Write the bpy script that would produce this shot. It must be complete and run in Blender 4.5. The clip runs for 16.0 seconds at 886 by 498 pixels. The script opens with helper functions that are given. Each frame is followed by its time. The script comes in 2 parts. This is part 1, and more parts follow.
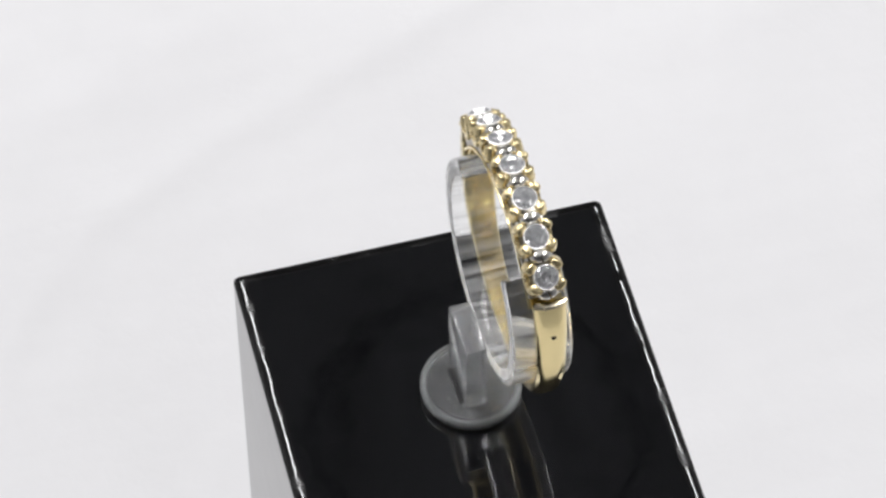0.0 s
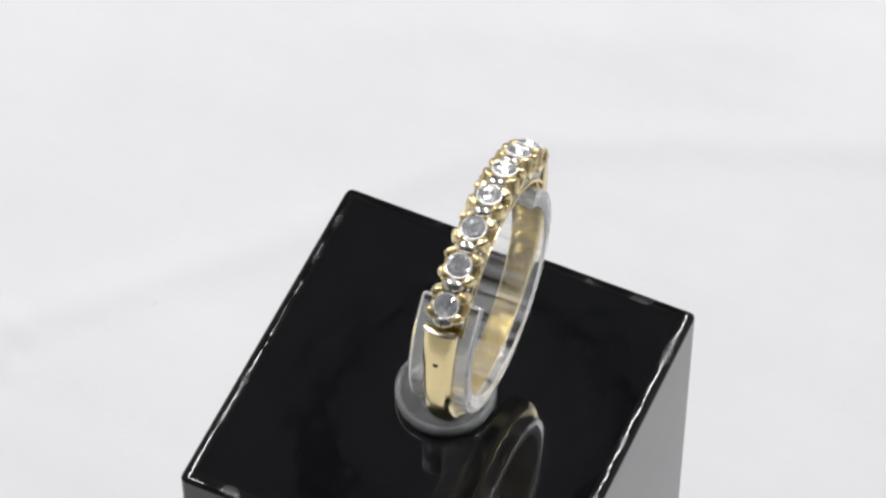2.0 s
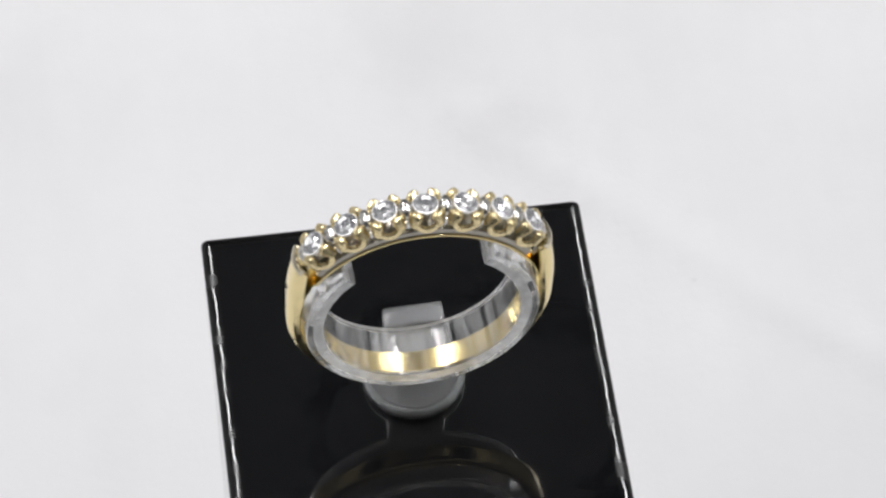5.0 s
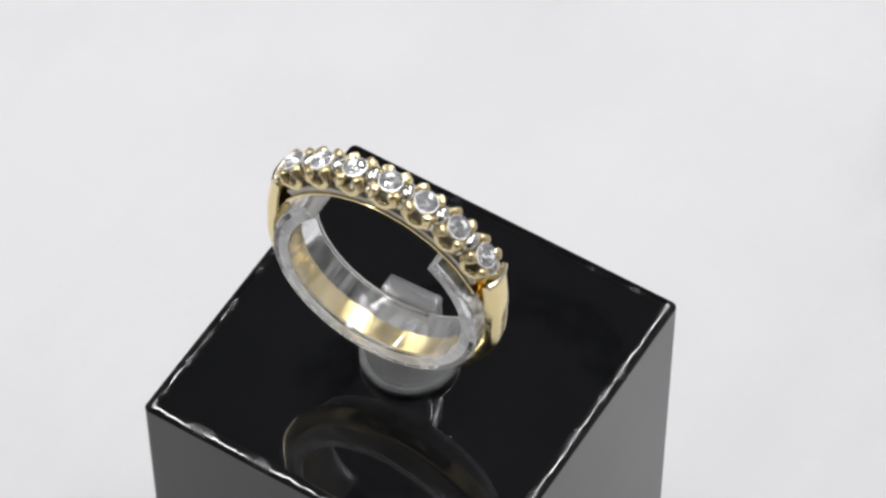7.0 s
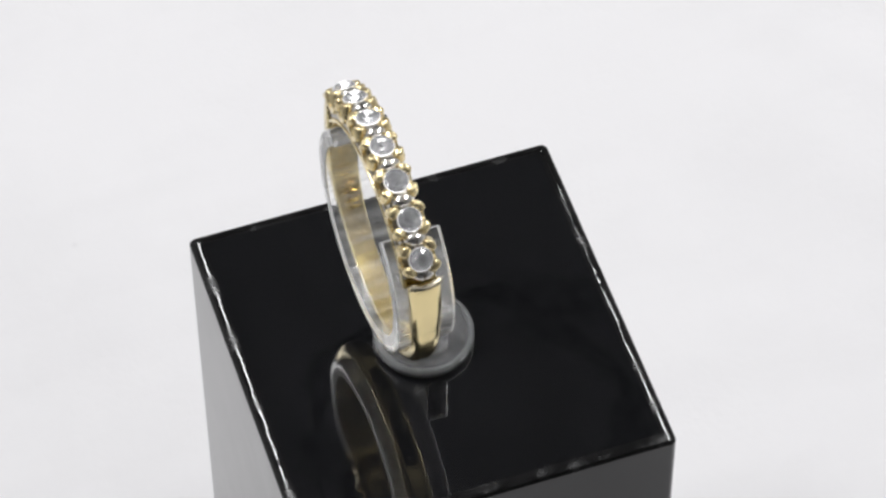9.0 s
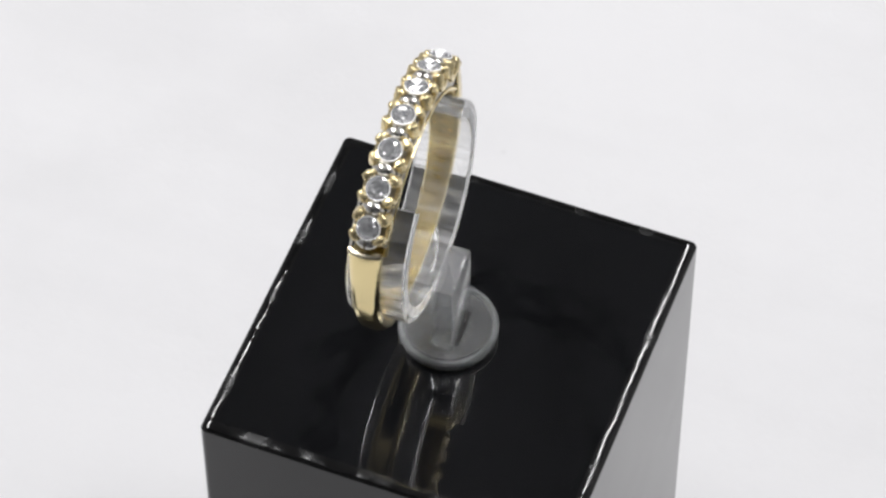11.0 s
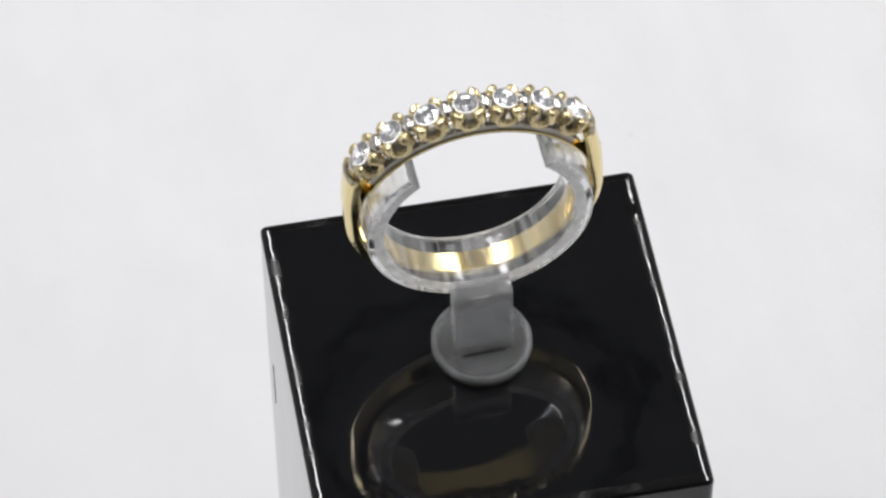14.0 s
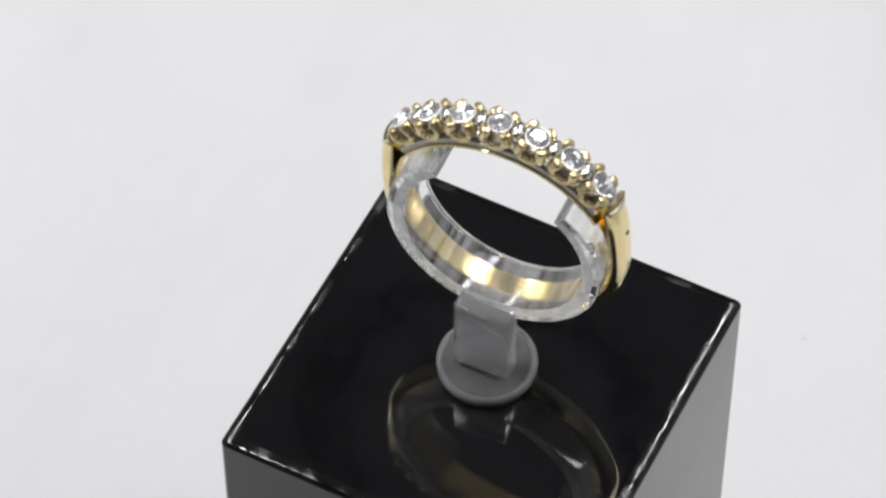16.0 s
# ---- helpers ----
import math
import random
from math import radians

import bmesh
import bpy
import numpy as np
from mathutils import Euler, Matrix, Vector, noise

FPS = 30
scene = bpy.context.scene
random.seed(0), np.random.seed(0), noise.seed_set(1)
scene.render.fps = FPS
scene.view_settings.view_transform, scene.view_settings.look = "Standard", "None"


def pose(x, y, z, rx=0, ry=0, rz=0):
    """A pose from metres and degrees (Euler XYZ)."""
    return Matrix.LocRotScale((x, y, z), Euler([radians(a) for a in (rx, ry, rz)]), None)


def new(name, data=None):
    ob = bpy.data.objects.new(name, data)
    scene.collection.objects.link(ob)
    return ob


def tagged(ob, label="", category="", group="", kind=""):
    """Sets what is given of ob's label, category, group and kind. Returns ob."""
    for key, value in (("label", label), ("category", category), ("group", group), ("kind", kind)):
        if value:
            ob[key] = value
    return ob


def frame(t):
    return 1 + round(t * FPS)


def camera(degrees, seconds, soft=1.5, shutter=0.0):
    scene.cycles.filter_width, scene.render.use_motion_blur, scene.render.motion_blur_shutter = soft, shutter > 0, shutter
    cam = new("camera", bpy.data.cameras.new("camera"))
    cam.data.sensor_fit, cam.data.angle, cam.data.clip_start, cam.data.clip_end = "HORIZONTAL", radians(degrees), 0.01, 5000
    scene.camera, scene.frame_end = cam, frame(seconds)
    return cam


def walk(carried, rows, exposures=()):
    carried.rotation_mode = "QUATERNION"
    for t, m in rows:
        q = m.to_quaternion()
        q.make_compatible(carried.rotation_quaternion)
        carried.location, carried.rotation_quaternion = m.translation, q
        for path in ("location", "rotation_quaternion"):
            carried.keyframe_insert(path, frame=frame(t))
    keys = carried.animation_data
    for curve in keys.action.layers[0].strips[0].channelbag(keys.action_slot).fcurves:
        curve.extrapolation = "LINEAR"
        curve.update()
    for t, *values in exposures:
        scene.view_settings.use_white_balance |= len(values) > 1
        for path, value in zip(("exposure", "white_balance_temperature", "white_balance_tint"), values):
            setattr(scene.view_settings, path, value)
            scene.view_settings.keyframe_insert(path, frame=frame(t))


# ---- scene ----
# The camera stands still; everything on the turntable turns about the z axis.
CAM = pose(0, -0.16786, 0.30764, 35.614, 0, 0.123) @ pose(0, 0, 0, 0, 0, -0.313)
cam = camera(13.139, 16.0, soft=2.6)
walk(cam, [(0, CAM), (16.0, CAM)], [(0, 0.0), (1.5, 0.0), (3.5, -0.05), (7.0, -0.08), (9.0, 0.0), (12.5, 0.0), (14.5, -0.06), (16.0, -0.09)])

# ---- light ----
world = bpy.data.worlds.new("world")
world.use_nodes = True
world.node_tree.nodes["Background"].inputs[0].default_value = (0.9, 0.95, 1, 1)
world.node_tree.nodes["Background"].inputs[1].default_value = 0.05
scene.world = world


def strip_light(x, y, z, length, width, watts, aim):
    data = bpy.data.lights.new("strip_light", "AREA")
    data.shape, data.size, data.size_y = "RECTANGLE", width, length
    data.energy, data.color = watts, (0.99, 0.985, 1.0)
    ob = new("strip_light", data)
    d = (Vector((aim, y, 0.05)) - Vector((x, y, z))).normalized()
    side = Vector((0, 1, 0)).cross(-d).normalized()
    m = Matrix((side, Vector((0, 1, 0)), -d)).transposed().to_4x4()
    ob.matrix_world = Matrix.Translation((x, y, z)) @ m
    return ob


for side in (-0.24, 0.24):
    for y, length in ((0.08, 0.26), (0.38, 0.28)):
        strip_light(side, y, 0.60, length, 0.055, 3.75 * length / 0.82, 0)

# ---- materials ----


def material(name, color=(0.8, 0.8, 0.8), rough=0.5, metal=0.0, **more):
    m = bpy.data.materials.new(name)
    m.use_nodes = True
    b = m.node_tree.nodes["Principled BSDF"]
    b.inputs["Base Color"].default_value = (*color, 1)
    b.inputs["Roughness"].default_value = rough
    b.inputs["Metallic"].default_value = metal
    for k, v in more.items():
        b.inputs[k.replace("_", " ")].default_value = v
    return m


def add(m, kind, **sets):
    n = m.node_tree.nodes.new(kind)
    for k, v in sets.items():
        n.inputs[k.replace("_", " ")].default_value = v
    return n


def link(m, a, out, b, into):
    m.node_tree.links.new(a.outputs[out], b.inputs[into])


def bsdf(m):
    return m.node_tree.nodes["Principled BSDF"]


def grain(m, scale, low, high, stretch=(1, 1, 1), detail=4.0, into="Roughness"):
    """Noise in the thing's own space, spread between two values."""
    tc = add(m, "ShaderNodeTexCoord")
    mp = add(m, "ShaderNodeMapping", Scale=stretch)
    nz = add(m, "ShaderNodeTexNoise", Scale=scale, Detail=detail)
    rg = add(m, "ShaderNodeMapRange")
    rg.inputs["From Min"].default_value, rg.inputs["From Max"].default_value = 0.3, 0.7
    rg.inputs["To Min"].default_value, rg.inputs["To Max"].default_value = low, high
    link(m, tc, "Object", mp, "Vector")
    link(m, mp, "Vector", nz, "Vector")
    link(m, nz, "Fac", rg, "Value")
    if into:
        link(m, rg, "Result", bsdf(m), into)
    return nz, rg


def bump(m, scale, strength, distance, stretch=(1, 1, 1), detail=3.0):
    nz, rg = grain(m, scale, 0, 1, stretch, detail, None)
    bp = add(m, "ShaderNodeBump", Strength=strength, Distance=distance)
    link(m, rg, "Result", bp, "Height")
    link(m, bp, "Normal", bsdf(m), "Normal")
    return bp


GOLD = material("yellow_gold", (0.93, 0.78, 0.42), 0.14, 1.0)
grain(GOLD, 900, 0.08, 0.24)
bump(GOLD, 500, 0.12, 0.0001)
CLAW_GOLD = material("satin_claw_gold", (0.95, 0.80, 0.46), 0.3, 0.92)
grain(CLAW_GOLD, 1600, 0.2, 0.36)
bump(CLAW_GOLD, 1500, 0.1, 0.0001)
PALE_GOLD = material("pale_gold", (0.87, 0.79, 0.60), 0.16, 1.0)
grain(PALE_GOLD, 1000, 0.1, 0.28)
GOLD_WORN = material("worn_gold_inside", (0.92, 0.75, 0.37), 0.3, 1.0)
grain(GOLD_WORN, 1500, 0.12, 0.2)
bump(GOLD_WORN, 600, 0.03, 0.0001, (1, 0.2, 1))
WHITE_GOLD = material("white_gold", (0.92, 0.90, 0.85), 0.25, 1.0)
grain(WHITE_GOLD, 1200, 0.16, 0.4)
# white gold of the gallery; the shade under the settings is in its colour
SHADED_METAL = material("shaded_white_gold", (0.52, 0.49, 0.43), 0.4, 1.0)
grain(SHADED_METAL, 900, 0.3, 0.5)
CUP = material("satin_white_gold", (0.95, 0.94, 0.92), 0.5, 0.35)
grain(CUP, 1400, 0.35, 0.6)
DIAMOND = material("diamond", (0.97, 0.98, 1.0), 0.0, 0.0, Transmission_Weight=0.95, IOR=2.2)
ACRYLIC = material("clear_acrylic", (0.985, 0.99, 0.99), 0.03, 0.0, Transmission_Weight=1.0, IOR=1.47)
grain(ACRYLIC, 700, 0.01, 0.08, (1, 0.2, 1))
grain(ACRYLIC, 2400, 0.77, 1.07, (1, 0.05, 1), into="Transmission Weight")
bump(ACRYLIC, 2200, 0.05, 0.0001, (1, 0.05, 1))
SAWN = material("sawn_acrylic_face", (0.97, 0.98, 0.99), 0.15, 0.0, Transmission_Weight=0.95, IOR=1.47)
grain(SAWN, 900, 0.08, 0.3)
bump(SAWN, 900, 0.5, 0.0003)


def milky(m, low, high, scale):
    """Lets a clear plastic scatter white light from both sides where it was sawn."""
    tr, df = add(m, "ShaderNodeBsdfTranslucent", Color=(0.97, 0.98, 0.99, 1)), add(m, "ShaderNodeBsdfDiffuse", Color=(0.97, 0.98, 0.99, 1))
    both, mix = add(m, "ShaderNodeMixShader", Fac=0.6), add(m, "ShaderNodeMixShader")
    link(m, tr, 0, both, 1)
    link(m, df, 0, both, 2)
    link(m, grain(m, scale, low, high, into=None)[1], "Result", mix, "Fac")
    link(m, bsdf(m), 0, mix, 1)
    link(m, both, 0, mix, 2)
    link(m, mix, 0, m.node_tree.nodes["Material Output"], "Surface")


milky(SAWN, 0.45, 0.95, 700)
FROST = material("frosted_acrylic", (0.96, 0.97, 0.98), 0.15, 0.0, Transmission_Weight=0.93, IOR=1.45)
grain(FROST, 900, 0.05, 0.2)
grain(FROST, 700, 0.83, 0.89, into="Transmission Weight")
bump(FROST, 1500, 0.1, 0.0001)
FOOT_RIM = material("clear_foot_rim", (0.92, 0.94, 0.95), 0.12, 0.0, Transmission_Weight=0.86, IOR=1.47)
grain(FOOT_RIM, 900, 0.08, 0.25)
BLACK = material("black_acrylic", (0.0062, 0.0064, 0.0072), 0.04, 0.0, IOR=1.49)
grain(BLACK, 300, 0.02, 0.07)
bump(BLACK, 120, 0.04, 0.0004, detail=1.5)
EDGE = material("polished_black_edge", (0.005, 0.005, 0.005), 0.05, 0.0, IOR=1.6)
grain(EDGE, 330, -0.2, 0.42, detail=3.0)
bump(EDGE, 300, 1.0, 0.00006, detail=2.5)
SCRATCH = material("scratch_dark", (0.01, 0.01, 0.01), 0.6)
STAMP = material("tarnished_gold", (0.45, 0.31, 0.13), 0.45, 0.7)
WALL = material("grey_wall_paint", (0.5, 0.5, 0.505), 0.8)
grain(WALL, 30, 0.7, 0.95)
bump(WALL, 250, 0.2, 0.001)
# dark colour for an unseen wall, added to darken reflections in block and gold
DARK_REFLECTION_WALL = material("dark_reflection_wall", (0.18, 0.18, 0.18), 0.8)
grain(DARK_REFLECTION_WALL, 30, 0.7, 0.95)
CEIL = material("ceiling_paint", (0.86, 0.86, 0.87), 0.9)
grain(CEIL, 30, 0.8, 0.95)
TABLE = material("pale_table_laminate", (0.64, 0.64, 0.64), 0.4)
grain(TABLE, 60, 0.3, 0.5)
CLOTH = material("white_sheet", (0.82, 0.815, 0.82), 0.75)


def sheet_look(m):
    """A white sheet with a fine weave, wide faint greying, and a few rubbed grey smudges."""
    tc = add(m, "ShaderNodeTexCoord")
    wide = add(m, "ShaderNodeTexNoise", Scale=22, Detail=3)
    fine = add(m, "ShaderNodeTexNoise", Scale=260, Detail=4)
    for n in (wide, fine):
        link(m, tc, "Object", n, "Vector")
    turned = add(m, "ShaderNodeMapping", Scale=(1, 0.12, 1), Rotation=(0, 0, 0.5))
    streak = add(m, "ShaderNodeTexNoise", Scale=170, Detail=3)
    link(m, tc, "Object", turned, "Vector")
    link(m, turned, "Vector", streak, "Vector")
    mixed, first = add(m, "ShaderNodeMath"), add(m, "ShaderNodeMath")
    for n, weight in ((first, 0.35), (mixed, 0.2)):
        n.operation = "MULTIPLY_ADD"
        n.inputs[1].default_value = weight
    link(m, streak, "Fac", first, 0)
    link(m, wide, "Fac", first, 2)
    link(m, fine, "Fac", mixed, 0)
    link(m, first, 0, mixed, 2)
    ramp = add(m, "ShaderNodeValToRGB")
    ramp.color_ramp.elements[0].position, ramp.color_ramp.elements[1].position = 0.58, 0.94
    ramp.color_ramp.elements[0].color = (0.79, 0.785, 0.79, 1)
    ramp.color_ramp.elements[1].color = (0.84, 0.835, 0.84, 1)
    link(m, mixed, 0, ramp, 0)
    last = (ramp, 0)
    for x, y, r, depth in ((-0.0147, -0.0666, 0.006, 0.16), (-0.006, -0.078, 0.010, 0.14), (0.0116, 0.0527, 0.0004, 0.25),
                           (0.03, 0.062, 0.0004, 0.15), (-0.045, 0.06, 0.005, 0.06), (0.05, -0.05, 0.009, 0.06), (0.062, 0.018, 0.0004, 0.15), (-0.07, 0.03, 0.0003, 0.15), (-0.03, -0.045, 0.0003, 0.15), (0.02, -0.075, 0.0003, 0.15)):
        far = add(m, "ShaderNodeVectorMath")
        far.operation = "DISTANCE"
        far.inputs[1].default_value = (x, y, 0.0203)
        link(m, tc, "Object", far, 0)
        rag = add(m, "ShaderNodeMath")
        rag.operation = "MULTIPLY_ADD"
        rag.inputs[1].default_value = -1.4 * r
        link(m, fine, "Fac", rag, 0)
        link(m, far, "Value", rag, 2)
        rg = add(m, "ShaderNodeMapRange")
        rg.interpolation_type = "SMOOTHSTEP"
        rg.inputs["From Min"].default_value, rg.inputs["From Max"].default_value = -0.8 * r, 0.6 * r
        rg.inputs["To Min"].default_value, rg.inputs["To Max"].default_value = depth, 0
        link(m, rag, 0, rg, "Value")
        mx = add(m, "ShaderNodeMixRGB", Color2=(0.42, 0.41, 0.41, 1))
        link(m, rg, "Result", mx, 0)
        link(m, last[0], last[1], mx, 1)
        last = (mx, 0)
    link(m, last[0], last[1], bsdf(m), "Base Color")
    bp = add(m, "ShaderNodeBump", Strength=0.25, Distance=0.0002)
    weave = add(m, "ShaderNodeTexNoise", Scale=700, Detail=2)
    link(m, tc, "Object", weave, "Vector")
    link(m, weave, "Fac", bp, "Height")
    link(m, bp, "Normal", bsdf(m), "Normal")


sheet_look(CLOTH)

# ---- mesh helpers; shapes are given in millimetres ----
MM = 0.001


def finish(name, bm, mat, smooth=True):
    bmesh.ops.recalc_face_normals(bm, faces=bm.faces)
    for v in bm.verts:
        v.co *= MM
    me = bpy.data.meshes.new(name)
    bm.to_mesh(me)
    bm.free()
    me.materials.append(mat)
    if smooth:
        me.polygons.foreach_set("use_smooth", [True] * len(me.polygons))
        me.set_sharp_from_angle(angle=radians(38))
    return me


def part(name, bm, mat, parent, label="", smooth=True):
    me = bm if isinstance(bm, bpy.types.Mesh) else finish(name, bm, mat, smooth)
    ob = new(name, me)
    ob.parent = parent
    if label:
        tagged(ob, label)
    return ob


def box_bm(x0, x1, y0, y1, z0, z1, bevel=0.0, segments=3):
    bm = bmesh.new()
    bmesh.ops.create_cube(bm, size=1)
    for v in bm.verts:
        v.co = Vector(((x0 + x1) / 2 + v.co.x * (x1 - x0), (y0 + y1) / 2 + v.co.y * (y1 - y0), (z0 + z1) / 2 + v.co.z * (z1 - z0)))
    if bevel:
        bmesh.ops.bevel(bm, geom=bm.edges[:], offset=bevel, segments=segments, profile=0.5, affect="EDGES")
    return bm


def moved(bm, x, y, z):
    bmesh.ops.translate(bm, verts=bm.verts, vec=(x, y, z))
    return bm


def lathe(bm, profile, steps=48, centre=(0, 0, 0)):
    """Turns a closed (r, z) profile about z."""
    rings = []
    for i in range(steps):
        a = 2 * math.pi * i / steps
        rings.append([bm.verts.new((centre[0] + r * math.cos(a), centre[1] + r * math.sin(a), centre[2] + z)) for r, z in profile])
    for i in range(steps):
        p, q = rings[i], rings[(i + 1) % steps]
        for j in range(len(profile)):
            k = (j + 1) % len(profile)
            bm.faces.new((p[j], q[j], q[k], p[k]))
    bmesh.ops.remove_doubles(bm, verts=bm.verts, dist=1e-5)
    return bm


def at_angle(a, r, y=0.0):
    """A point of the ring: a degrees round from +x towards the top, r from the centre."""
    return Vector((r * math.cos(radians(a)), y, r * math.sin(radians(a))))


def hoop(a0, a1, steps, section, closed=False):
    """Sweeps section(u) -> [(r, y), ...] round the ring's centre, u from 0 to 1."""
    bm = bmesh.new()
    rows = []
    for i in range(steps + (0 if closed else 1)):
        u = i / steps
        rows.append([bm.verts.new(at_angle(a0 + (a1 - a0) * u, r, y)) for r, y in section(u)])
    n = len(rows)
    for i in range(n if closed else n - 1):
        p, q = rows[i], rows[(i + 1) % n]
        for j in range(len(p)):
            k = (j + 1) % len(p)
            bm.faces.new((p[j], q[j], q[k], p[k]))
    if not closed:
        bm.faces.new(rows[0])
        bm.faces.new(rows[-1])
    return bm


def tube(bm, points, radius, sides=8, taper=None):
    """A rod along points, with closed round-ish ends."""
    rows = []
    for i, p in enumerate(points):
        d = (points[min(i + 1, len(points) - 1)] - points[max(i - 1, 0)]).normalized()
        u = d.orthogonal().normalized()
        w = d.cross(u)
        rad = radius * (taper(i / (len(points) - 1)) if taper else 1)
        rows.append([bm.verts.new(p + (u * math.cos(2 * math.pi * k / sides) + w * math.sin(2 * math.pi * k / sides)) * rad) for k in range(sides)])
    for p, q in zip(rows[:-1], rows[1:]):
        for k in range(sides):
            bm.faces.new((p[k], p[(k + 1) % sides], q[(k + 1) % sides], q[k]))
    bm.faces.new(rows[0])
    bm.faces.new(rows[-1])
    return bm


def soft_rect(r0, r1, y0, y1, b, n=3):
    """A rectangle (r, y) with rounded corners."""
    out = []
    for cr, cy, s in ((r1 - b, y1 - b, 0), (r0 + b, y1 - b, 90), (r0 + b, y0 + b, 180), (r1 - b, y0 + b, 270)):
        for i in range(n + 1):
            a = radians(s + 90 * i / n)
            out.append((cr + b * math.cos(a), cy + b * math.sin(a)))
    return out


# ---- the room, the table and the turntable ----


def structure(name, bm, mat, label, category):
    ob = new(name, finish(name, bm, mat))
    return tagged(ob, label, category, kind="structure")


structure("floor", box_bm(-500, 500, -700, 1500, -800, -770), WALL, "plain grey floor under the table", "floor")
structure("ceiling", box_bm(-540, 540, -740, 1540, 1300, 1340), CEIL, "plain white ceiling above the table", "ceiling")
for name, b in (("wall_north", (-540, 540, 1500, 1540)), ("wall_south", (-540, 540, -740, -700)),
                ("wall_east", (500, 540, -700, 1500)), ("wall_west", (-540, -500, -700, 1500))):
    # the unseen wall behind the camera is kept dark for the reflections
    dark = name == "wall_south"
    structure(name, box_bm(*b, -800, 1300), DARK_REFLECTION_WALL if dark else WALL, "unseen dark grey wall added behind the camera to darken reflections" if dark else "plain grey painted wall of the room", "wall")

# dark ring added overhead; its reflection draws a faint arc on the block
structure("trim", moved(lathe(bmesh.new(), [(69, -8), (76, -8), (78, -5), (78, 0), (67, 0), (67, -5)], 64), 13, 800, 1300.5), SCRATCH,
          "unseen dark ring added on the ceiling for the reflected arc", "trim")

table = tagged(new("table"), "pale grey laminate table under the turntable", "table")
table.location = (0, 0, -0.77)
part("tabletop", box_bm(-450, 450, -400, 600, 720, 750, 3), TABLE, table)
for x in (-410, 410):
    for y in (-360, 560):
        part("leg", box_bm(x - 20, x + 20, y - 20, y + 20, 0, 721, 2), TABLE, table)

turntable = tagged(new("turntable"), "turning stand covered with a creased white sheet", "turntable")
TURNERS = [(turntable, Vector((0, 0, -0.020)), 0)]


def crease(x, y, path, height, width):
    """A soft ridge along a path."""
    best = 1e9
    for (ax, ay), (bx, by) in zip(path[:-1], path[1:]):
        dx, dy = bx - ax, by - ay
        u = min(1, max(0, ((x - ax) * dx + (y - ay) * dy) / (dx * dx + dy * dy)))
        best = min(best, math.hypot(x - ax - u * dx, y - ay - u * dy))
    return height * math.exp(-(best / width) ** 2)


CREASES = (
    (((-10, -68), (-27, -52), (-41, -38), (-54, -28.5), (-63, -20), (-70, -5), (-75, 8), (-80, 21), (-88, 50)), 1.0, 2.2),
    (((-70, -40), (-78, -20), (-86, 0), (-92, 20)), 0.7, 3.0),
    (((-24, -70), (-21, -62), (-17, -53)), 0.8, 0.5),
    (((-27.5, -69), (-24.5, -62), (-21, -55)), 0.7, 0.5),
    (((30, 85), (45, 60), (70, 40)), 0.6, 3.5),
    (((20, -95), (50, -70), (85, -45)), 0.6, 3.5),
    (((-30, 90), (-20, 60), (-8, 45)), 0.4, 3),
)


def sheet():
    bm = bmesh.new()
    grid, n = [], 200
    for i in range(n + 1):
        row = []
        for j in range(n + 1):
            # a square grid pressed into a disc
            u, v = -1 + 2 * i / n, -1 + 2 * j / n
            x, y = u * math.sqrt(1 - v * v / 2) * 130, v * math.sqrt(1 - u * u / 2) * 130
            z = 20 + 0.5 * noise.noise((x / 26, y / 26, 3.0)) + 0.07 * noise.noise((x / 7, y / 7, 8.0))
            z += 0.6 * sum(crease(x, y, *c) for c in CREASES)
            k = min(1, max(0, (math.hypot(x - 2.8, y - 0.7) - 22) / 10))
            row.append(bm.verts.new((x, y, 20 + (z - 20) * k)))
        grid.append(row)
    for i in range(n):
        for j in range(n):
            bm.faces.new((grid[i][j], grid[i + 1][j], grid[i + 1][j + 1], grid[i][j + 1]))
    return bm


part("platter", lathe(bmesh.new(), [(0, 0), (128, 0), (130, 2), (130, 17), (128.5, 19.4), (0, 19.4)], 96), TABLE, turntable)
part("sheet", sheet(), CLOTH, turntable, "white sheet with faint creases and smudges")

# ---- the black display block ----
TOP = 58.0
block = tagged(new("display_block"), "tall glossy black acrylic display block on white sheet", "display block")
TURNERS.append((block, Vector((2.82, 0.70, 0)) * MM, 0))


def rounded_loop(hx, hy, r, z, n=4):
    out = []
    for sx, sy, a0 in ((1, 1, 0), (-1, 1, 90), (-1, -1, 180), (1, -1, 270)):
        for i in range(n + 1):
            a = radians(a0 + 90 * i / n)
            out.append((sx * (hx - r) + r * math.cos(a), sy * (hy - r) + r * math.sin(a), z))
    return out


def block_body(hx, hy, height, A=1.0, B=0.45):
    """A square prism whose top edge is rounded over to the sides."""
    bm = bmesh.new()
    levels = [(0.3, 0.0), (0.0, 0.3), (0.0, height - B - 6)]
    for a in range(90, -1, -5):
        levels.append((A * (1 - math.sin(radians(a))), height - B * (1 - math.cos(radians(a)))))
    rows = [[bm.verts.new(p) for p in rounded_loop(hx - i, hy - i, max(0.12, 0.55 - 0.4 * i), z)] for i, z in levels]
    for p, q in zip(rows[:-1], rows[1:]):
        for k in range(len(p)):
            bm.faces.new((p[k], p[(k + 1) % len(p)], q[(k + 1) % len(p)], q[k]))
    bm.faces.new(rows[0])
    bm.faces.new(rows[-1])
    return bm


body = part("body", block_body(15.3, 15.2, TOP), BLACK, block)
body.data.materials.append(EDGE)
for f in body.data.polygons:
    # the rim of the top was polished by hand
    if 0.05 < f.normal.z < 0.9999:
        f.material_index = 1
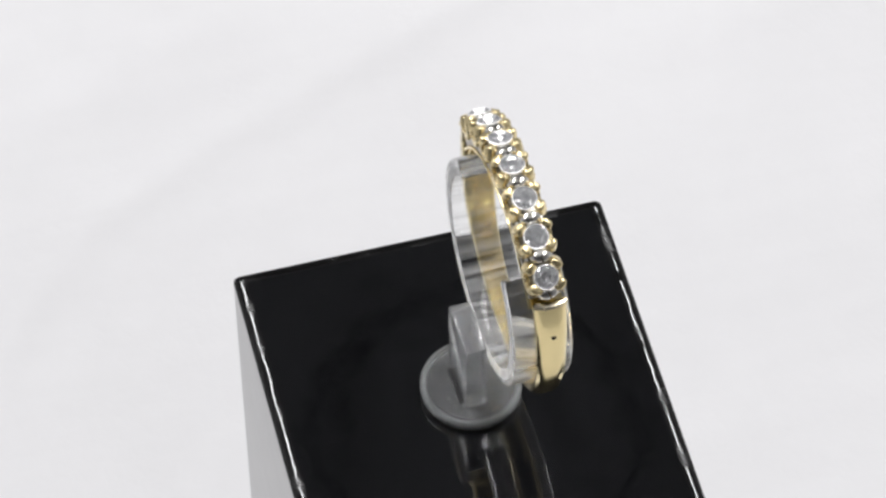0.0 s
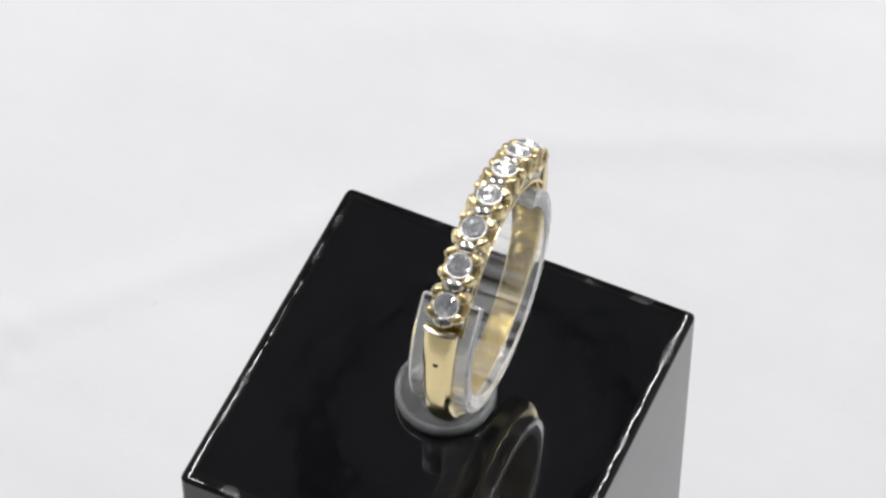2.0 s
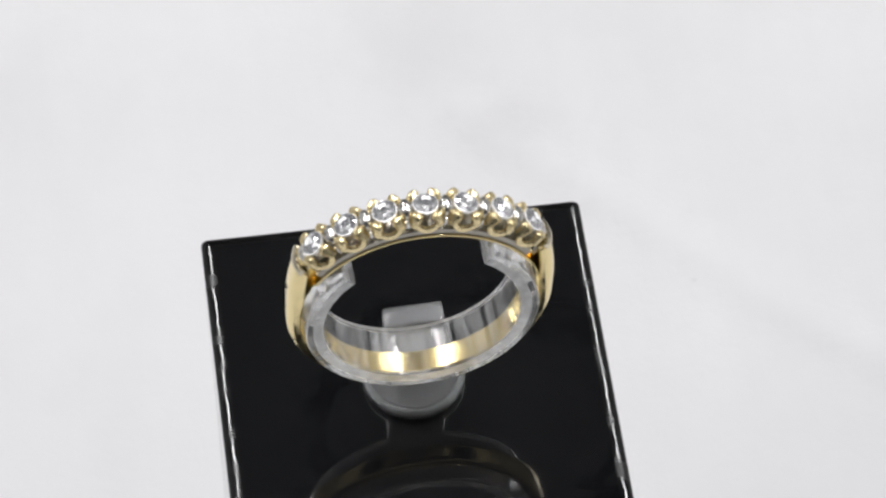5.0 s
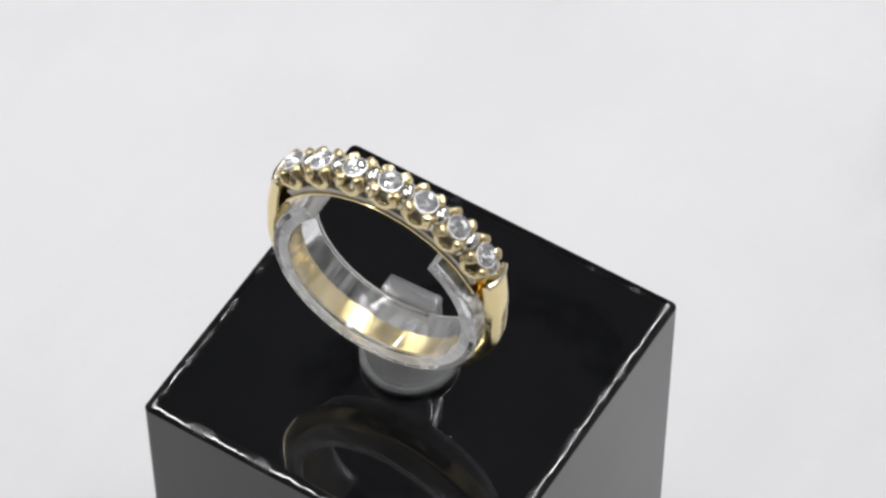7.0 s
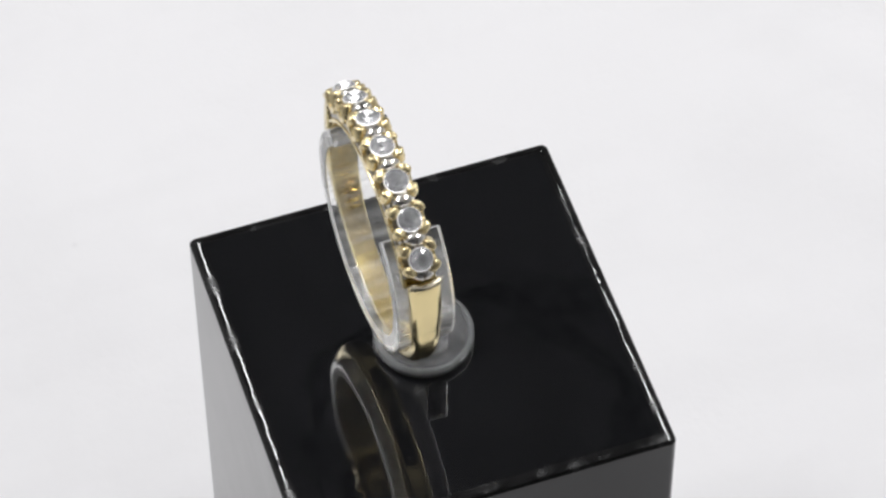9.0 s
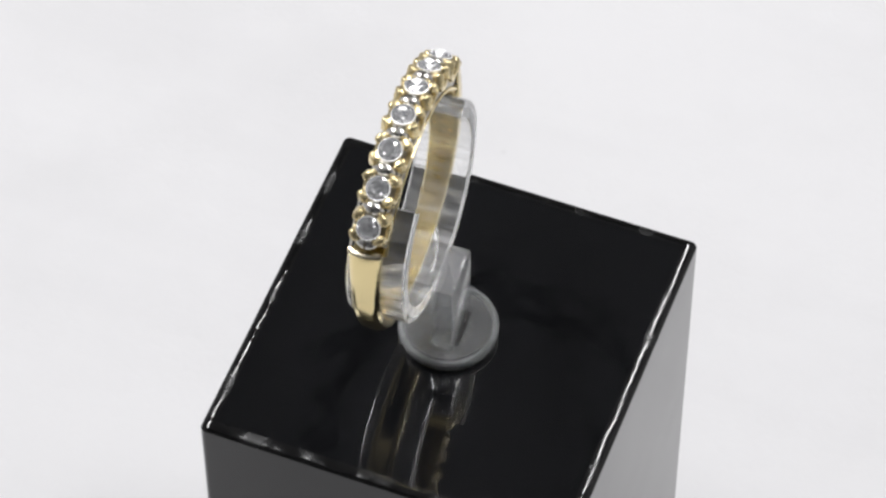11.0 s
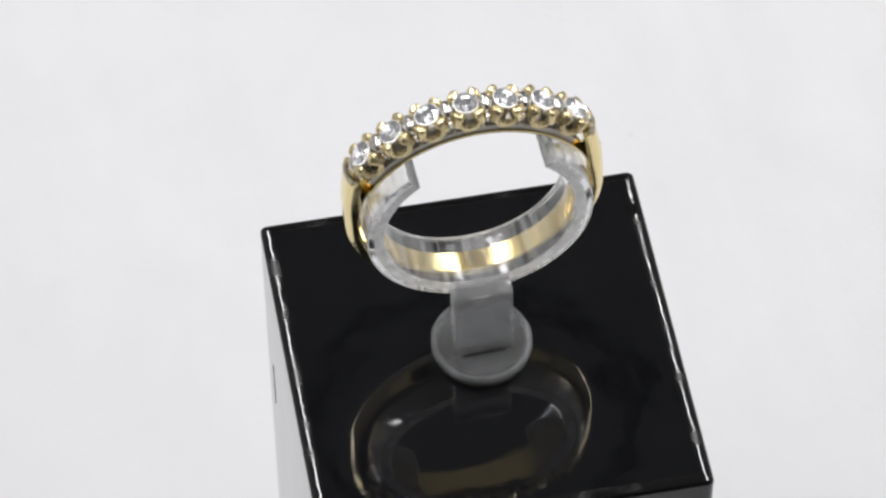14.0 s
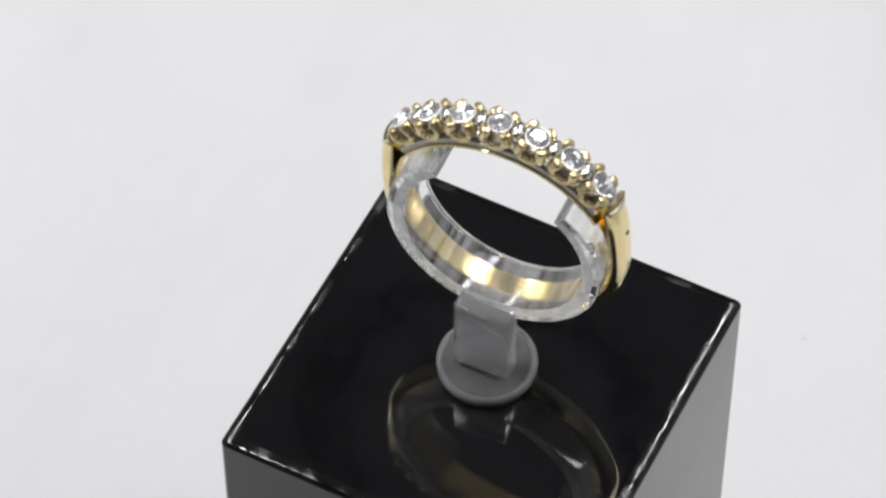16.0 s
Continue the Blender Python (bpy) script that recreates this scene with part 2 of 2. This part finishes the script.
body.modifiers.new("weighted_normals", "WEIGHTED_NORMAL")
part("scratch", box_bm(-15.33, -15.2, 11.5, 11.75, TOP - 20.5, TOP - 15.1, 0.02, 1), SCRATCH, block, "short dark scratch")

# ---- the clear ring stand ----
stand = tagged(new("ring_stand"), "clear plastic ring holder with open collar and round foot", "ring stand")
TURNERS.append((stand, Vector((2.85, 1.08, TOP)) * MM, 2.2))
CX, CY, CZ = 2.75, 4.3, 15.75


SX, SY = CX - 2.73, CY - 1.08


def collar_section(r0, rm, r1, y0, y1, b=0.14):
    """A soft-cornered rectangle whose flat faces are parted at rm."""
    out = soft_rect(r0, r1, y0, y1, b)
    return out[:4] + [(rm, y1)] + out[4:12] + [(rm, y0)] + out[12:]


AXIS = Vector((SX, 0, CZ - 0.25)) * MM
collar = part("collar", moved(hoop(128.5, 408.5, 160, lambda u: collar_section(7.4, 8.2, 8.75, -2.62, 1.88)), SX, SY, CZ - 0.25), ACRYLIC, stand,
              "clear open collar with sawn milky faces")
collar.visible_shadow = False
collar.data.materials.append(SAWN)
for f in collar.data.polygons:
    if abs(f.normal.y) > 0.4 and math.hypot(f.center.x - AXIS.x, f.center.z - AXIS.z) < 8.2 * MM:
        f.material_index = 1
part("stem", box_bm(-2.38, 2.22, -1.12, 0.62, 0.9, 8.5, 0.15, 2), FROST, stand, "flat frosted stem")
foot = part("foot", lathe(bmesh.new(), [(0, 0), (3.6, 0), (3.85, 0.12), (3.88, 0.62), (3.5, 0.8), (3.35, 0.95), (0, 0.95)], 72), FROST, stand, "round dished foot")
part("foot_rim", lathe(bmesh.new(), [(3.45, 0.72), (3.9, 0.55), (3.97, 0.66), (3.97, 1.0), (3.88, 1.14), (3.66, 1.14), (3.52, 1.0)], 72), FOOT_RIM, foot, "raised clear rim")
part("slot", box_bm(-1.75, 1.65, -1.42, -1.1, 0.8, 0.98, 0.04, 1), SCRATCH, foot, "narrow dark slot")

# ---- the ring ----
ring = tagged(new("ring"), "yellow gold band ring set with seven round diamonds", "ring")
TURNERS.append((ring, Vector((CX, CY, TOP + CZ - 10.1)) * MM, 2.2))
RISE = 10.1 * MM
MID, STEP = 93.0, 15.0


def shank_section(u):
    end = abs(2 * u - 1)  # 1 at the shoulders, 0 at the back
    s = max(0, (end - 0.74) / 0.26) ** 1.6
    half = 0.9 + 0.33 * end**1.6
    r0 = 9.0 + 1.25 * max(0, (end - 0.82) / 0.18) ** 1.5
    r1 = 10.0 + 1.3 * s
    out = []
    for i in range(11):
        t = -1 + i / 5
        out.append((r1 - 0.42 * abs(t) ** 4, half * t * 0.96))
    out += [(r1 - 0.5, half), (r0 + 0.12, half), (r0, half - 0.12), (r0, -half + 0.12), (r0 + 0.12, -half), (r1 - 0.5, -half)]
    return out


def lifted(bm):
    return moved(bm, 0, 0, 10.1)


rnd_ridge = random.Random(9)
A0, A1 = MID + 56, MID - 56 + 360
part("shank", lifted(hoop(A0, A1, 140, shank_section)), GOLD, ring, "plain polished yellow gold shank")
part("lining", lifted(hoop(0, 360, 160, lambda u: [(9.10, 0.87), (9.10, -0.87), (8.97, -0.83), (8.97, 0.83)], True)), GOLD_WORN, ring,
     "worn gold inner face")
part("rail", lifted(hoop(MID - 60, MID + 60, 60, lambda u: soft_rect(9.0, 9.25, -1.3, 1.3, 0.08, 2))), GOLD, ring)
part("gallery", lifted(hoop(MID - 54, MID + 54, 60, lambda u: soft_rect(9.26, 9.86, -1.2, 1.2, 0.08, 2))), SHADED_METAL, ring,
     "dull white gold strip under the settings, shade in its colour")
for a, s in ((MID + 55.4, 1), (MID - 55.4, -1)):
    pts = [at_angle(a + s * 1.2 * (1 - (y / 1.25) ** 2), 11.2 - 0.25 * (y / 1.25) ** 2, y) for y in [-1.2 + 0.24 * k for k in range(11)]]
    part("shoulder_lip", lifted(tube(bmesh.new(), pts, 0.26, 8)), PALE_GOLD, ring, "bright rounded shoulder edge")


def brilliant():
    """A round brilliant; girdle at z = 0, radius 1."""
    bm = bmesh.new()
    g = [bm.verts.new((math.cos(math.pi * i / 8), math.sin(math.pi * i / 8), 0.02)) for i in range(16)]
    h = [bm.verts.new((math.cos(math.pi * i / 8), math.sin(math.pi * i / 8), -0.02)) for i in range(16)]
    c = [bm.verts.new((0.80 * math.cos(math.pi * (i + 0.5) / 4), 0.80 * math.sin(math.pi * (i + 0.5) / 4), 0.17)) for i in range(8)]
    t = [bm.verts.new((0.56 * math.cos(math.pi * i / 4), 0.56 * math.sin(math.pi * i / 4), 0.31)) for i in range(8)]
    p = [bm.verts.new((0.42 * math.cos(math.pi * (i + 0.5) / 4), 0.42 * math.sin(math.pi * (i + 0.5) / 4), -0.48)) for i in range(8)]
    e = bm.verts.new((0, 0, -0.84))
    bm.faces.new(t)
    for i in range(16):
        bm.faces.new((g[i], h[i], h[(i + 1) % 16], g[(i + 1) % 16]))
    for i in range(8):
        j = (i + 1) % 8
        bm.faces.new((t[i], c[i], t[j]))
        bm.faces.new((t[i], c[i - 1], g[2 * i]))
        bm.faces.new((t[i], g[2 * i], c[i]))
        bm.faces.new((c[i], g[2 * i], g[2 * i + 1]))
        bm.faces.new((c[i], g[2 * i + 1], g[(2 * i + 2) % 16]))
        bm.faces.new((h[2 * i], p[i], h[2 * i + 1]))
        bm.faces.new((h[2 * i + 1], p[i], h[(2 * i + 2) % 16]))
        bm.faces.new((p[i], h[(2 * i + 2) % 16], p[j]))
        bm.faces.new((p[i], p[j], e))
    for v in bm.verts:
        v.co *= 0.89
    return bm


for a, w in ((212.5, 0.9), (214.5, 0.5), (216.5, 0.9), (218.5, 0.7)):
    part("stamp_mark", lifted(hoop(a, a + 1.1, 3, lambda u, w=w: soft_rect(8.955, 9.0, 0.1 - w / 2, 0.1 + w / 2, 0.01, 1))), STAMP, ring, "small dark stamped mark")
ridges = bmesh.new()
for first, count, gap, thick in ((-38, 13, 4.0, 0.17), (158, 26, 2.1, 0.10)):
    for k in range(count):
        a = first + gap * k + rnd_ridge.uniform(-0.25, 0.25) * gap
        y0, y1 = rnd_ridge.uniform(-0.76, -0.5), rnd_ridge.uniform(0.45, 0.76)
        tube(ridges, [at_angle(a + rnd_ridge.uniform(-0.2, 0.2) * gap * q, 8.99, y0 + (y1 - y0) * q) for q in (0, 0.3, 0.6, 1)], thick, 6, lambda u: (0.4, 1, 1, 0.4)[round(u * 3)])
part("wear_ridges", lifted(ridges), GOLD_WORN, ring, "wavy worn ridges on the inner face")
part("dent", lifted(lathe(moved(bmesh.new(), 0, 0, 0), [(0, -0.1), (0.24, -0.1), (0.22, 0.01), (0.12, 0.03), (0, 0.03)], 7)), SCRATCH, ring, "small dark dent").matrix_local = (
    Matrix.Translation(at_angle(21, 10.44, 0.0) * MM + Vector((0, 0, RISE))) @ pose(0, 0, 0, 0, 90 - 24, 0) @ Matrix.Translation((0, 0, -RISE)))


# one setting stands at r = 9.8 with z outwards, x along the row, y across the ring
def seat():
    """The white gold cup under a stone."""
    return lathe(bmesh.new(), [(0.0, 0.62), (0.2, 0.62), (0.58, 1.2), (0.94, 1.6), (0.94, 1.75), (0.9, 1.75), (0.85, 1.62), (0.52, 1.27), (0.14, 0.75), (0.0, 0.75)], 24)


def prong():
    """A stout wedge-shaped claw, pushed over the stone, with a soft flat top; out is towards +x +y."""
    bm, rows, d = bmesh.new(), [], math.sqrt(0.5)
    for z, lean, across, deep in ((0.9, 0.24, 0.34, 0.30), (1.25, 0.14, 0.42, 0.34), (1.6, 0.03, 0.48, 0.36), (1.76, -0.02, 0.48, 0.36), (1.87, -0.05, 0.41, 0.31), (1.92, -0.06, 0.28, 0.2)):
        row = []
        for k in range(12):
            c, w = math.cos(math.pi * k / 6), math.sin(math.pi * k / 6)
            u = lean + deep * math.copysign(abs(c) ** 0.75, c)
            v = across * math.copysign(abs(w) ** 0.75, w)
            row.append(bm.verts.new(((u - v) * d, (u + v) * d, z + (0.22 * u if z > 1.7 else 0))))
        rows.append(row)
    for p, q in zip(rows[:-1], rows[1:]):
        for k in range(12):
            bm.faces.new((p[k], p[(k + 1) % 12], q[(k + 1) % 12], q[k]))
    bm.faces.new(rows[0])
    bm.faces.new(rows[-1])
    return bm


def arch():
    """An open horseshoe band under the stone, on one side of the ring."""
    bm = bmesh.new()
    rows = []
    for i in range(17):
        a = radians(180 + 180 * i / 16)
        rows.append([bm.verts.new((0.95 * r * math.cos(a), y, 1.08 + (1.15 if r > 1 else 1.0) * r * math.sin(a)))
                     for r, y in ((0.70, -0.12), (0.76, -0.18), (1.02, -0.18), (1.08, -0.1), (1.08, 0.1), (1.02, 0.18), (0.76, 0.18), (0.70, 0.12))])
    for p, q in zip(rows[:-1], rows[1:]):
        for k in range(8):
            bm.faces.new((p[k], p[(k + 1) % 8], q[(k + 1) % 8], q[k]))
    bm.faces.new(rows[0])
    bm.faces.new(rows[-1])
    return bm


def flute():
    """Half of the slotted round bead between two stones; the slot lies along x."""
    bm = bmesh.new()
    rows = []
    for r, z in ((0.46, 0.0), (0.50, 1.15), (0.46, 1.36), (0.32, 1.52), (0.10, 1.57)):
        rows.append([bm.verts.new((r * math.cos(radians(180 * k / 8)), 0.05 + 1.5 * r * math.sin(radians(180 * k / 8)), z)) for k in range(9)])
    for p, q in zip(rows[:-1], rows[1:]):
        for k in range(9):
            bm.faces.new((p[k], p[(k + 1) % 9], q[(k + 1) % 9], q[k]))
    bm.faces.new(rows[0])
    bm.faces.new(rows[-1])
    return bm


MESH = {"setting": finish("setting", seat(), CUP), "prong": finish("prong", prong(), CLAW_GOLD), "arch": finish("arch", arch(), CLAW_GOLD),
        "stone": finish("stone", brilliant(), DIAMOND, False), "flute": finish("flute", flute(), WHITE_GOLD),
        "saddle": finish("saddle", box_bm(-0.2, 0.2, -1.0, 1.0, 0.0, 1.0, 0.1, 2), WHITE_GOLD)}


def frame_at(a, r):
    z = at_angle(a, 1)
    x = at_angle(a - 90, 1)
    m = Matrix((x, Vector((0, 1, 0)), z)).transposed().to_4x4()
    return Matrix.Translation(at_angle(a, r) * MM + Vector((0, 0, RISE))) @ m


rnd = random.Random(4)
for i in range(7):
    a = MID + STEP * (i - 3)
    s = part("setting", MESH["setting"], None, ring, "white gold cup with yellow gold claws")
    s.matrix_local = frame_at(a, 9.75)
    st = part("stone", MESH["stone"], None, s, "round brilliant-cut diamond")
    st.visible_shadow = False
    st.matrix_local = pose(0, 0, 1.80 * MM, rnd.uniform(-3, 3), rnd.uniform(-3, 3), rnd.uniform(0, 45))
    for sx in (-1, 1):
        for sy in (-1, 1):
            p = part("prong", MESH["prong"], None, s)
            turn = {(1, 1): 0, (-1, 1): 90, (-1, -1): 180, (1, -1): 270}[sx, sy]
            p.matrix_local = pose(sx * 0.76 * MM, sy * 0.95 * MM, rnd.uniform(-0.22, -0.12) * MM, 0, 0, turn + rnd.uniform(-8, 8))
    for sy in (-1, 1):
        part("arch", MESH["arch"], None, s).matrix_local = pose(0, sy * 1.22 * MM, 0.12 * MM)
for i in range(8):
    # a smaller bead closes the row at either end
    a = MID + (STEP * (i - 3.5) if 0 < i < 7 else math.copysign(51.4, i - 3.5))
    s = part("saddle", MESH["saddle"], None, ring, "slotted white gold bead between stones")
    s.matrix_local = frame_at(a, 9.75 if 0 < i < 7 else 9.55)
    for turn in (0, 180):
        part("flute", MESH["flute"], None, s).matrix_local = pose(0, 0, 0.34 * MM, 0, 0, turn + rnd.uniform(-10, 10))


# ---- the turn ----
def angle(t):
    u = t - 8
    return 128.3195 - 19.79863 * u - 0.0343611 * u**2 + 0.00638999 * u**3 + 0.000627837 * u**4 - 0.0000210687 * u**5


def motions():
    for ob, base, yaw in TURNERS:
        rows = []
        for k in range(65):
            t = k / 4
            rows.append((t, pose(0, 0, 0, 0, 0, angle(t)) @ Matrix.Translation(base) @ pose(0, 0, 0, 0, 0, yaw)))
        walk(ob, rows)


motions()
